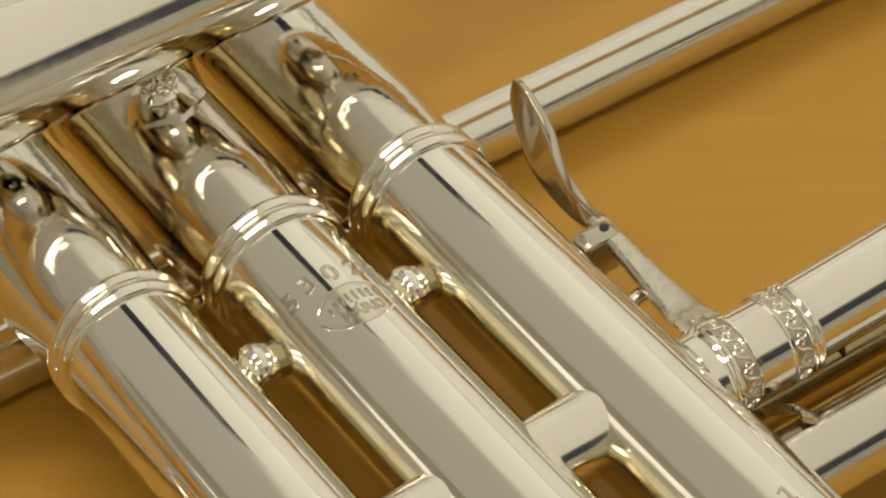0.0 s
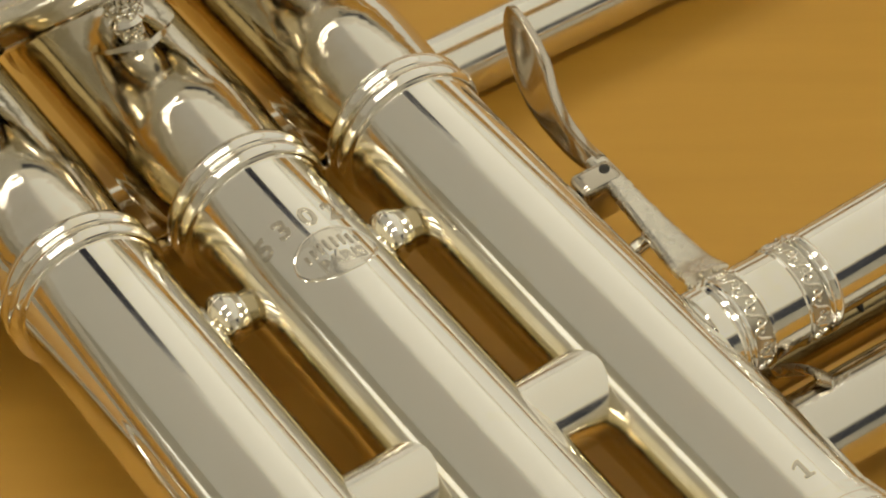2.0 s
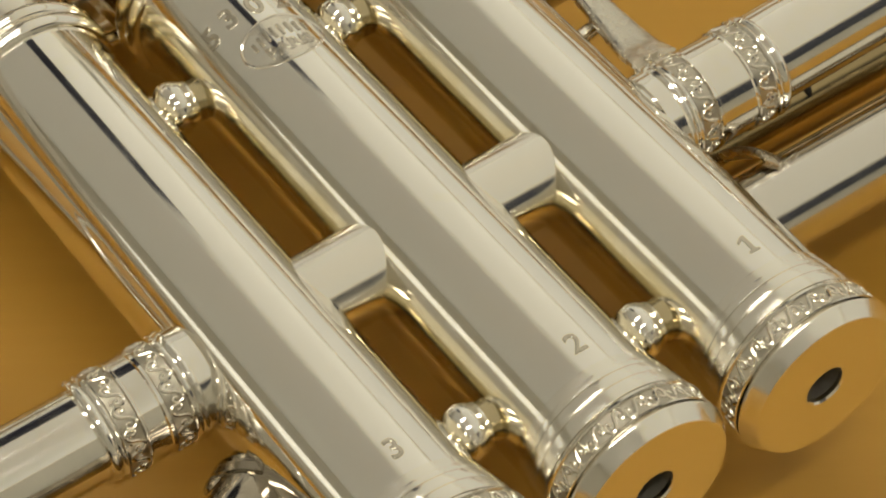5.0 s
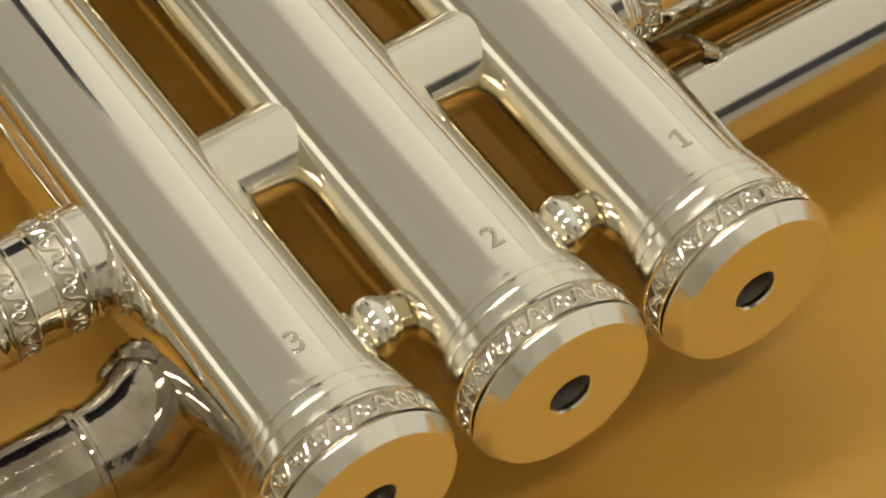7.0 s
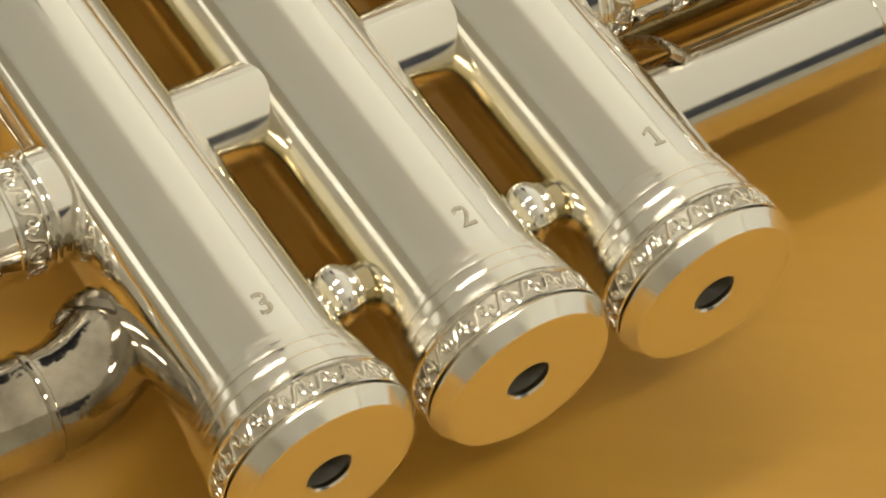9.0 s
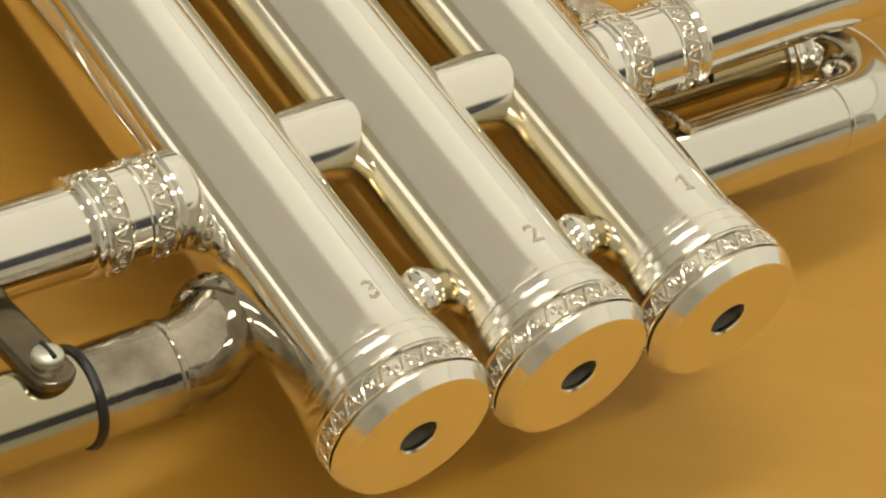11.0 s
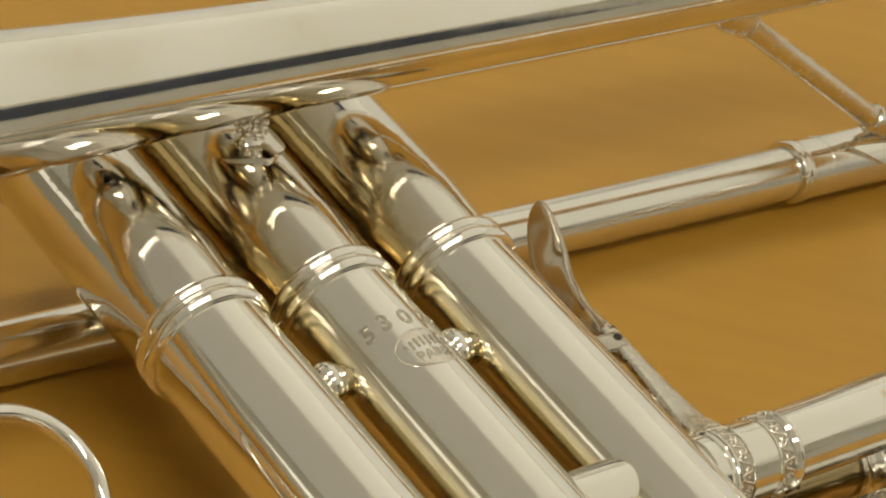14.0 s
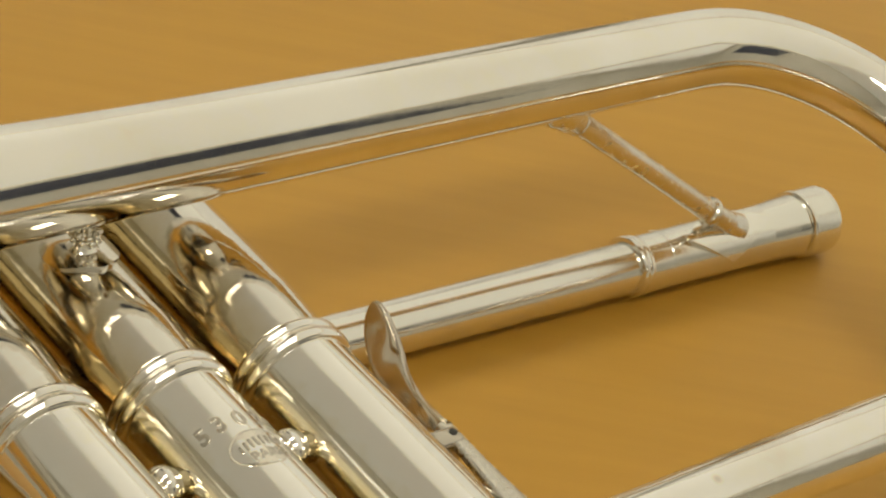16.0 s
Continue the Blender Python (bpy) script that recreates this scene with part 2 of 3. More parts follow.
def spline(points, steps):
    """Points on a smooth curve through the given ones (tuples of any length)."""
    p = [points[0]] + list(points) + [points[-1]]
    out = []
    for i in range(1, len(p) - 2):
        for k in range(steps):
            t = k / steps
            out.append(tuple(0.5 * (2 * b + (c - a) * t + (2 * a - 5 * b + 4 * c - d) * t * t + (3 * b - a - 3 * c + d) * t ** 3)
                             for a, b, c, d in zip(p[i - 1], p[i], p[i + 1], p[i + 2])))
    return out + [tuple(points[-1])]


HOOK = [(0.0, 0.0), (0.05, 0.18), (0.14, 0.36), (0.28, 0.45), (0.42, 0.38), (0.49, 0.17), (0.45, -0.06), (0.34, -0.14), (0.25, -0.02), (0.29, 0.13)]
S_CURVE = spline([(-x, -y) for x, y in HOOK[:0:-1]] + HOOK, 3)


def scrolls(parent, origin, axis, radius, width, repeats, thick):
    """Raised running-scroll ornament round a cylinder: one curled stroke after another, alike pieces on one mesh."""
    u, w, a = basis(axis)
    o = Vector(origin)
    step = math.tau / repeats
    pts = [o + a * (y * width) + (u * math.cos(x * step) + w * math.sin(x * step)) * radius for x, y in S_CURVE]
    n = len(pts)
    rr = [thick * (0.7 + 0.3 * math.sin(math.pi * (i + 0.5) / n) ** 0.5) for i in range(n)]
    bm = bmesh.new()
    sweep(pts, rr, 7, bm, up=u)
    first = part("scroll", bm, CHASED, parent)
    for k in range(1, repeats):
        piece = new("scroll", first.data)
        piece.parent = parent
        piece.matrix_local = Matrix.Translation(o * MM) @ Matrix.Rotation(k * step, 4, a) @ Matrix.Translation(-o * MM)


def arc(centre, r, a0, a1, ex, ey, n):
    c, ex, ey = Vector(centre), Vector(ex).normalized(), Vector(ey).normalized()
    return [c + (ex * math.cos(a0 + (a1 - a0) * i / n) + ey * math.sin(a0 + (a1 - a0) * i / n)) * r for i in range(n + 1)]


def lettering(text, size, extrude=0.0, weight=-0.01):
    """The outline of words in the built-in font, as a flat mesh centred on its middle (mm)."""
    cu = bpy.data.curves.new("words", "FONT")
    cu.body, cu.size, cu.align_x, cu.align_y = text, size, "CENTER", "CENTER"
    cu.resolution_u = 4
    cu.offset, cu.extrude, cu.bevel_depth, cu.bevel_resolution = weight * size, 0.2 * extrude, extrude, 2
    ob = bpy.data.objects.new("words", cu)
    scene.collection.objects.link(ob)
    bpy.context.view_layer.update()
    me = bpy.data.meshes.new_from_object(ob.evaluated_get(bpy.context.evaluated_depsgraph_get()))
    bpy.data.objects.remove(ob)
    bm = bmesh.new()
    bm.from_mesh(me)
    bpy.data.meshes.remove(me)
    return bm


def wrap_on_valve(bm, x0, y0, turn, radius):
    """Bends a flat mesh (mm) round a valve casing; turn: degrees from the top towards +x."""
    bmesh.ops.subdivide_edges(bm, edges=[e for e in bm.edges if e.calc_length() > 0.6], cuts=1)
    for v in bm.verts:
        ang, r = radians(turn) + v.co.x / radius, radius + v.co.z
        v.co = Vector((x0 + r * math.sin(ang), y0 + v.co.y, r * math.cos(ang))) * MM
    return bm


def thing(name, label, category, at=(0, 0, 0)):
    ob = new(name)
    ob.empty_display_size = 0.01
    ob.location = at
    return tagged(ob, label, category)


# ---- the room, unseen: assumed round the table for the reflections ----
def slab(name, lo, hi, mat, label):
    bm = bmesh.new()
    lo, hi = Vector(lo), Vector(hi)
    bmesh.ops.create_cube(bm, size=1.0, matrix=Matrix.Translation((lo + hi) / 2) @ Matrix.Diagonal((*(hi - lo), 1)))
    return tagged(finish(name, bm, mat), label, kind="structure")


FZ = -0.75
slab("floor", (-2.6, -2.4, FZ - 0.1), (2.6, 2.8, FZ), FLOOR, "grey workshop floor under the table")
slab("ceiling", (-2.6, -2.4, 1.85), (2.6, 2.8, 1.95), CEIL, "white painted ceiling with glowing strips added under it")
slab("wall_north", (-2.6, 2.7, FZ), (2.6, 2.8, 1.85), WALL, "cream painted plain wall")
slab("wall_south", (-2.6, -2.4, FZ), (2.6, -2.3, 1.85), WALL, "cream painted plain wall")
slab("wall_east", (2.5, -2.3, FZ), (2.6, 2.7, 1.85), WALL, "cream painted plain wall")
slab("wall_west", (-2.6, -2.3, FZ), (-2.5, 2.7, 1.85), WALL, "cream painted plain wall")

# unseen glowing blinds: east and north added as fill, west inferred from a bright reflection
def blind_window(name, at, turn, half, strength, slats):
    win = thing(name, "unseen window with a closed cream blind made to glow", "window", at)
    win.rotation_euler.z = radians(turn)
    lit = glow("glowing_blind", (1.0, 0.94, 0.76), strength)
    for k in range(slats):
        part("blind_slat", block((-30, -half, -600 + k * 97), (-22, half, -600 + k * 97 + 96)), lit, win)
    top = -600 + slats * 97
    for y0, y1, z0, z1 in ((-half - 40, -half, -640, top + 40), (half, half + 40, -640, top + 40), (-half, half, -640, -601), (-half, half, top, top + 40)):
        part("window_frame", block((-40, y0, z0), (-1, y1, z1), bevel=3), WHITE, win)


blind_window("fill_window_1", (2.5, 0.2, 0.0), 0, 2350, 0.28, 24)
blind_window("fill_window_2", (1.1, 2.7, 0.0), 90, 1300, 0.24, 24)
blind_window("window_3", (-2.5, 1.7, 1.32), 180, 620, 0.8, 4)

# added ceiling strips that glow, grey to cream, for the metal's reflections; dark shape at their border
field = thing("ceiling_glow", "glowing strips added over the ceiling for grey and cream reflections", "lamp", (0, 0, 1.85))
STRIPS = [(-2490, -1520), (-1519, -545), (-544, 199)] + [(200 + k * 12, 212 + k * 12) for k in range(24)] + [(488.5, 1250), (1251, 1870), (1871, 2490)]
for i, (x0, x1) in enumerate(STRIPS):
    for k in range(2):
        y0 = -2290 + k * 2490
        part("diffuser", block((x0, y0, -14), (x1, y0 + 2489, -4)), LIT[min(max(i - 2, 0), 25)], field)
# Unseen dark shape, tapered to put a navy wedge in the casings' reflections.
duct = thing("reflected_wedge", "unseen dark navy shape added under the ceiling for a reflected wedge", "duct", (0, 0, 1.85))
wedge_bm = bmesh.new()
skin(wedge_bm, [[(x, y, z) for x, z in ((a, -16), (a, -76), (a + 14, -90), (b - 14, -90), (b, -76), (b, -16))] for y, a, b in ((1490, 300, 560), (1650, 280, 620), (2557, 200, 800))])
part("wedge_body", wedge_bm, WEDGE, duct, "tapered body of the dark shape")
part("wedge_drop", block((200, 2560, -520), (800, 2650, -16), bevel=20), WEDGE, duct)


def curtain(x0, x1, z0, z1):
    """Hanging cloth with soft folds, along the south wall, in place of a dark figure reflected in the tubes."""
    bm = bmesh.new()
    n, m = 90, 6
    rows = []
    for side in (0, 1):
        for j in range(m + 1):
            z = z0 + (z1 - z0) * j / m
            rows.append([Vector((x0 + (x1 - x0) * i / n, -2230 + side * 6 + 28 * math.sin(i * 0.9) * (1 - 0.25 * j / m) + 9 * math.sin(i * 0.37 + j), z)) for i in range(n + 1)])
    grid = [[bm.verts.new(c * MM) for c in r] for r in rows]
    for s in (0, m + 1):
        for j in range(m):
            for i in range(n):
                bm.faces.new((grid[s + j][i], grid[s + j][i + 1], grid[s + j + 1][i + 1], grid[s + j + 1][i]))
    return bm


# Unseen cloth and rail, added for the dark band in the tubes' reflections.
cur = thing("curtain", "unseen navy cloth added for the dark band reflected in the tubes", "curtain", (0, 0, 0))
part("cloth", curtain(820, 2120, 640, 1500), NAVY, cur)
part("rail", lathe([(12, 760), (12, 2220)], (0, -2230, 1515), (1, 0, 0), 16), FRAME, cur)

table = thing("table", "honey-coloured veneered table with a satin finish", "table", (0, 0, 0))
bmt = block((-700, -350, -28), (900, 650, 0), bevel=2.0)
part("tabletop", bmt, TABLE, table)
for lx, ly in ((-640, -290), (840, -290), (-640, 590), (840, 590)):
    part("leg", block((lx - 25, ly - 25, FZ * 1000), (lx + 25, ly + 25, -28), bevel=2), FRAME, table)


def ceiling_light(x, y):
    th = thing("ceiling_light", "white flush fluorescent ceiling light with a frosted diffuser", "lamp", (x, y, 1.85))
    part("housing", block((-620, -110, -16), (620, 110, 0), bevel=5), WHITE, th)
    part("diffuser", block((-590, -88, -24), (590, 88, -17), bevel=3), DIFFUSER, th)
    return th


for x, y in ((-0.38, -0.74), (-0.38, 0.38)):
    tagged(ceiling_light(x, y), group="ceiling lights")
# ---- the trumpet, lying on its side: x towards the player, y up the valves, z away from the table ----
trumpet = thing("trumpet", "polished silver-plated trumpet lying on its side on the table", "trumpet", (0, 0, LIFT * MM))
RC = 11.0              # radius of the lower valve casings
PITCH = 27.0           # distance between valves
SLIDE_Y = 48.5         # height of the main tubes on the valves
XS = {1: PITCH, 2: 0.0, 3: -PITCH}

def bead(h0, h1, rise, n=10):
    """A half-round bead of a turned profile."""
    return [(RC + rise * math.sin(math.pi * k / n), (h0 + h1) / 2 - (h1 - h0) / 2 * math.cos(math.pi * k / n)) for k in range(n + 1)]


CASING = [(RC, 9.0), (RC, 104.3)] + bead(104.4, 107.2, 1.25) + bead(107.4, 110.0, 1.15) + [(RC - 0.5, 110.3), (RC - 0.55, 110.7)]
UPPER = [(RC - 0.5, 110.2), (RC - 0.03, 110.3)] + spline([(RC, 110.4), (RC + 0.07, 111.4), (RC + 0.2, 113.0), (RC + 0.43, 116.0), (RC + 0.65, 118.9), (RC + 0.75, 120.4), (RC + 0.82, 121.8),
                (RC + 0.84, 123.4), (RC + 0.84, 126.0), (RC + 0.84, 132.0), (RC + 0.84, 144.0)], 4)
UPPER += [(RC + 0.84, 158.0), (RC + 1.4, 158.6), (RC + 1.4, 161.0), (RC - 1.0, 162.5)]


def swell(r, h0, h1, rise=0.16, n=6):
    """A gently rounded band of a turned profile."""
    return [(r + rise * math.sin(math.pi * k / n), h0 + (h1 - h0) * k / n) for k in range(n + 1)]


CAP = [(2.85, 0.9), (2.85, 0.25), (3.1, 0.0), (10.9, 0.0), (11.05, 0.06), (12.3, 1.95), (12.38, 2.15), (12.25, 2.35), (11.3, 2.4),
       (11.3, 2.75), (12.2, 2.8), (12.35, 2.95), (12.2, 3.15), (11.95, 3.2), (11.95, 5.75), (12.2, 5.8), (12.4, 5.95), (12.3, 6.35), (11.9, 6.5)]
CAP += [(11.55, 6.55), (11.55, 6.75), (11.9, 6.8)] + swell(11.95, 6.85, 8.7, 0.05) + [(11.55, 8.75), (11.5, 8.95), (11.68, 9.0)] + swell(11.7, 9.05, 10.5, 0.05)
CAP += [(11.3, 10.55), (11.28, 10.72), (11.45, 10.78)] + swell(11.45, 10.82, 11.7, 0.03) + [(11.22, 11.78), (11.2, 11.9), (11.22, 11.95), (11.22, 13.15), (11.1, 13.25), (10.6, 13.3)]

def stamped_one():
    """The figure 1 with its flag, flat."""
    bm = bmesh.new()
    for q in (((-0.1, -1.5), (0.5, -1.5), (0.5, 1.5), (-0.1, 1.5)), ((-0.95, 0.45), (-0.1, 0.95), (-0.1, 1.5), (-0.95, 0.95)), ((-0.6, -1.5), (-0.1, -1.5), (-0.1, -1.1), (-0.6, -1.1)),
              ((0.5, -1.5), (1.0, -1.5), (1.0, -1.1), (0.5, -1.1))):
        bm.faces.new([bm.verts.new((a, b, 0.06)) for a, b in q])
    return bm


for num, x in XS.items():
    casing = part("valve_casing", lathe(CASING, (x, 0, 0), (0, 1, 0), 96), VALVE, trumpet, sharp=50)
    part("upper_casing", lathe(UPPER, (x, 0, 0), (0, 1, 0), 96), UPPER_VALVE, casing, "silver upper casing with golden flanks between the valves")
    cap = part("bottom_cap", lathe(CAP, (x, 0, 0), (0, 1, 0), 96, caps=(False, True)), CAPPED, casing,
               "silver bottom cap with a chased scroll band and a vent hole", 20)
    part("band_ground", lathe([(11.97, 3.2), (11.97, 5.75)], (x, 0, 0), (0, 1, 0), 96, caps=(False, False)), GROUND, casing)
    part("vent_bore", lathe([(2.85, 0.85), (2.8, 7.5), (0.1, 7.6)], (x, 0, 0), (0, 1, 0), 32, caps=(False, True)), BORE, casing)
    scrolls(casing, (x, 4.48, 0), (0, 1, 0), 11.97, 2.4, 24, 0.29)
    part("stamped_number", wrap_on_valve(stamped_one() if num == 1 else lettering(str(num), 4.4, 0.12), x, 17.2, 3, RC), STAMP, casing)

# stamps on the middle valve
mid = [o for o in trumpet.children if o.name.startswith("valve_casing")][1]
for ch, turn, y in (("5", -36, 90.8), ("3", -17, 91.2), ("0", 4, 91.0), ("2", 24, 90.7), ("2", 43, 90.3)):
    part("stamped_number", wrap_on_valve(lettering(ch, 4.8, 0.13, 0.002), 0.0, y, turn, RC), STAMP, mid)


def oval_outline(w, h, thick, n=40, stretch=1.0):
    bm = bmesh.new()
    ring = [[Vector(((w + d * stretch) * math.cos(k * math.tau / n), (h + d) * math.sin(k * math.tau / n), 0)) for k in range(n)] for d in (0, thick)]
    vs = [[bm.verts.new(c) for c in r] for r in ring]
    for k in range(n):
        bm.faces.new((vs[0][k], vs[0][(k + 1) % n], vs[1][(k + 1) % n], vs[1][k]))
    return bm


stamp = part("maker_stamp", wrap_on_valve(oval_outline(0.05, 0.05, 4.25, 40, 1.46), 0, 83.6, 3, RC + 0.03), DULLED, mid, "worn oval maker's stamp")
rim = sweep([Vector((6.3 * math.cos(k * math.tau / 48), 4.3 * math.sin(k * math.tau / 48), 0)) / MM for k in range(48)], 0.17 / MM, 8, closed=True)
part("stamp_rim", wrap_on_valve(rim, 0, 83.6, 3, RC + 0.02), SILVER, mid)
for k in range(8):
    cx = -4.3 + k * 1.16
    y0, y1 = 0.35 - 0.02 * cx * cx, 2.5 - 0.055 * cx * cx
    bars = block((cx / MM, y0 / MM, -0.1 / MM), ((cx + 0.5) / MM, y1 / MM, 0.13 / MM), bevel=0.1 / MM)
    part("stamp_bar", wrap_on_valve(bars, 0, 83.6, 3, RC + 0.03), STAMP, mid)
part("stamped_word", wrap_on_valve(lettering("PARIS", 2.9, 0.08, 0.004), 0, 81.8, 4, RC + 0.02), STAMP, mid)


# bridges and posts between the valves
def bridge(x0, x1):
    return lathe([(6.4, 0), (6.4, x1 - x0)], (x0, 49.2, 1.6), (1, 0, 0), 56)


POST_BALL = [(2.3, 0), (2.3, 1.2), (3.2, 1.35), (3.4, 1.65), (3.3, 1.95), (2.4, 2.2), (2.3, 2.5), (2.9, 2.9), (3.6, 3.5), (3.95, 4.3), (3.95, 5.1), (3.7, 5.9), (3.3, 6.6), (3.1, 7.2)]
POST_ROOT = [(3.0, 7.1), (3.0, 8.2), (3.15, 9.4), (3.5, 10.6), (4.1, 11.8), (4.9, 13.0), (5.8, 14.4), (6.3, 15.8), (6.5, 17.4)]


for x in (-PITCH, 0.0):
    part("bridge_tube", bridge(x + 2, x + PITCH - 1), TURNED, trumpet)
    for y in (20.0, 89.0):
        ball = part("brace_post", lathe(spline(POST_BALL, 4), (x + 7.8, y, 1.7), (1, 0, 0), 64), SILVER, trumpet, sharp=75)
        part("post_root", lathe(spline(POST_ROOT, 4), (x + 7.8, y, 1.7), (1, 0, -0.05), 64), POSTS, ball, "golden tarnished root of the post", 75)


# main tubes on the valves, with their chased ferrules
def ferrule(x0, sgn, y, z, gap):
    """Sleeve round a tube that leaves a valve at x0; gap: the plain length between its two chased bands."""
    prof = [(7.1, 9.0), (7.2, 11.3), (7.55, 11.5), (7.65, 11.9), (7.5, 12.3), (7.35, 12.5), (7.6, 12.7), (7.65, 13.0), (7.5, 13.3),
            (7.15, 13.5), (7.15, 16.3), (7.5, 16.45), (7.5, 16.9), (7.25, 17.1)]
    prof += [(r, h + gap) for r, h in ((7.2, 17.0), (7.45, 17.2), (7.45, 17.5), (7.15, 17.65), (7.15, 20.5), (7.45, 20.7), (7.6, 21.0), (7.5, 21.3),
                                       (7.3, 21.5), (7.5, 21.8), (7.6, 22.2), (7.5, 22.6), (7.2, 22.9), (6.4, 23.0))]
    return lathe(prof, (x0, y, z), (sgn, 0, 0), 72)


for name, x0, sgn, gap in (("bell_branch_ferrule", PITCH, 1, 5.6), ("slide_leg_ferrule", -PITCH, -1, 2.6)):
    f = part(name, ferrule(x0, sgn, SLIDE_Y, 0.5, gap), SILVER, trumpet, "silver sleeve with two chased scroll bands")
    for h in (14.9, 19.05 + gap):
        part("band_ground", lathe([(7.22, h - 1.38), (7.22, h + 1.38)], (x0, SLIDE_Y, 0.5), (sgn, 0, 0), 72, caps=(False, False)), GROUND, f)
        scrolls(f, (x0 + sgn * h, SLIDE_Y, 0.5), (sgn, 0, 0), 7.18, 2.4, 14, 0.27)

# bell: flare, tail, bow and lower branch
BY, BZ = 143.7, 27.0
LB = (SLIDE_Y, 0.5)
X_BOW = 150.0


def bell_radius(x):
    r = 10.03 - 0.0099 * x + (((30 - x) / 85.0) ** 2 * 2.0 if x < 30 else 0.0)
    if x < -40:
        s = (-40 - x) / 230.0
        r += 19.0 * s ** 4.2
    return r


xs = [-270 + i * 6 for i in range(71)]
top = [(x, BY - 0.022 * x, BZ + 0.0075 * x) for x in xs if x <= X_BOW]
rad = [bell_radius(p[0]) for p in top]
end_top = Vector(top[-1])
end_low = Vector((end_top.x, LB[0] + 1.0, LB[1] + 3.0))
mid_b, ey = (end_top + end_low) / 2, (end_top - end_low)
R_BOW = ey.length / 2
bow = [mid_b + ey.normalized() * R_BOW * math.cos(a) + Vector((1, 0, 0)) * R_BOW * 0.98 * math.sin(a)
       for a in [math.pi * i / 28 for i in range(29)]]
low = [Vector((end_low.x + (34.0 - end_low.x) * i / 20, end_low.y + (LB[0] - end_low.y) * i / 20, end_low.z + (LB[1] - end_low.z) * i / 20)) for i in range(1, 21)]
path = [Vector(p) for p in top] + bow[1:] + low
r_end = rad[-1]
radii = rad + [r_end + (7.2 - r_end) * i / 28 for i in range(1, 29)] + [7.2 - 0.6 * i / 20 for i in range(1, 21)]
part("bell", sweep(path, radii, 56, caps=(False, True)), BELL, trumpet, "long silver bell tube with its rear bow")
part("bell_rim", sweep(arc((-270, BY + 5.94, BZ - 2.03), bell_radius(-270), 0, math.tau * 71 / 72, (0, 1, 0), (0, 0, 1), 71), 1.1, 10, closed=True), SILVER, trumpet)

# leadpipe and mouthpiece receiver
LPY, LPZ, LPR = 139.5, -27.1, 5.85


def lp(x):
    return Vector((x, LPY - 0.0198 * x, LPZ + 0.005 * x))


lp_axis = (lp(100) - lp(0)).normalized()
part("leadpipe", lathe([(LPR, -200), (LPR, 150)], lp(0), lp_axis, 48), LEAD, trumpet)
receiver = part("mouthpiece_receiver", lathe([(5.85, 149.0), (6.8, 149.2), (7.0, 149.6), (7.0, 150.1), (6.75, 150.5), (6.75, 150.8), (6.9, 151.1), (6.85, 151.7), (6.75, 152.0), (6.6, 152.3), (6.55, 158.4),
                (6.68, 158.6), (6.68, 159.2), (6.55, 159.4), (6.6, 172.0), (6.75, 190.0), (7.15, 198.0), (7.35, 200.9), (6.95, 201.2), (6.95, 201.7), (7.75, 202.0), (7.95, 202.4), (8.0, 209.6), (7.8, 210.6), (6.6, 211.0),
                (5.4, 210.0), (5.0, 186.0)], lp(0), lp_axis, 64), LEAD, trumpet, "silver mouthpiece receiver with a turned ring")

# brace between bell and leadpipe
b0, b1 = Vector((109.5, 137.6, 23.6)), lp(179) + Vector((0, -2.0, 5.6))
bd = (b1 - b0).normalized()
brace = part("bell_brace", lathe([(3.4, -3.0), (4.3, 1.0), (4.0, 5.0), (3.2, 8.0), (2.9, 9.5), (3.05, 9.7), (2.6, 10.2), (2.5, 34.0), (2.5, (b1 - b0).length - 14),
                                  (3.1, (b1 - b0).length - 13.6), (3.35, (b1 - b0).length - 12.6), (3.1, (b1 - b0).length - 11.8), (2.7, (b1 - b0).length - 11.4),
                                  (2.9, (b1 - b0).length - 4), (3.6, (b1 - b0).length)], b0, bd, 32), SATIN, trumpet, "satin silver brace rod with turned collars")


def saddle(origin, axis, radius, length, spread, thick=0.6, n=28, m=14, power=1.0):
    """Thin pointed plate that hugs a tube; spread: its half angle in degrees where it is widest."""
    u, w, a = basis(axis)
    o = Vector(origin)
    bm = bmesh.new()
    top, under = [], []
    for i in range(n + 1):
        h = (i / n * 2 - 1)
        half = radians(spread) * max(1 - abs(h) ** power, 0.02) + 0.01
        for lst, r in ((top, radius + thick), (under, radius - 0.3)):
            lst.append([bm.verts.new((o + a * h * length + (u * math.cos(q) + w * math.sin(q)) * r) * MM)
                        for q in [SADDLE_UP + half * (2 * k / m - 1) for k in range(m + 1)]])
    for i in range(n):
        for k in range(m):
            bm.faces.new((top[i][k], top[i][k + 1], top[i + 1][k + 1], top[i + 1][k]))
        for k in (0, m):
            bm.faces.new((top[i][k], top[i + 1][k], under[i + 1][k], under[i][k]))
    for i in (0, n):
        for k in range(m):
            bm.faces.new((top[i][k], top[i][k + 1], under[i][k + 1], under[i][k]))
    return bm


def up_angle(axis, want):
    """The angle round an axis at which its surface looks in the wanted direction."""
    u, w, a = basis(axis)
    return math.atan2(Vector(want).dot(w), Vector(want).dot(u))


SADDLE_UP = up_angle(lp_axis, (0, -0.4, 0.92))
part("brace_flange", saddle(lp(175.6), lp_axis, 6.6, 13.0, 58, thick=1.2), TURNED, trumpet, "diamond-shaped silver flange soldered to the receiver")

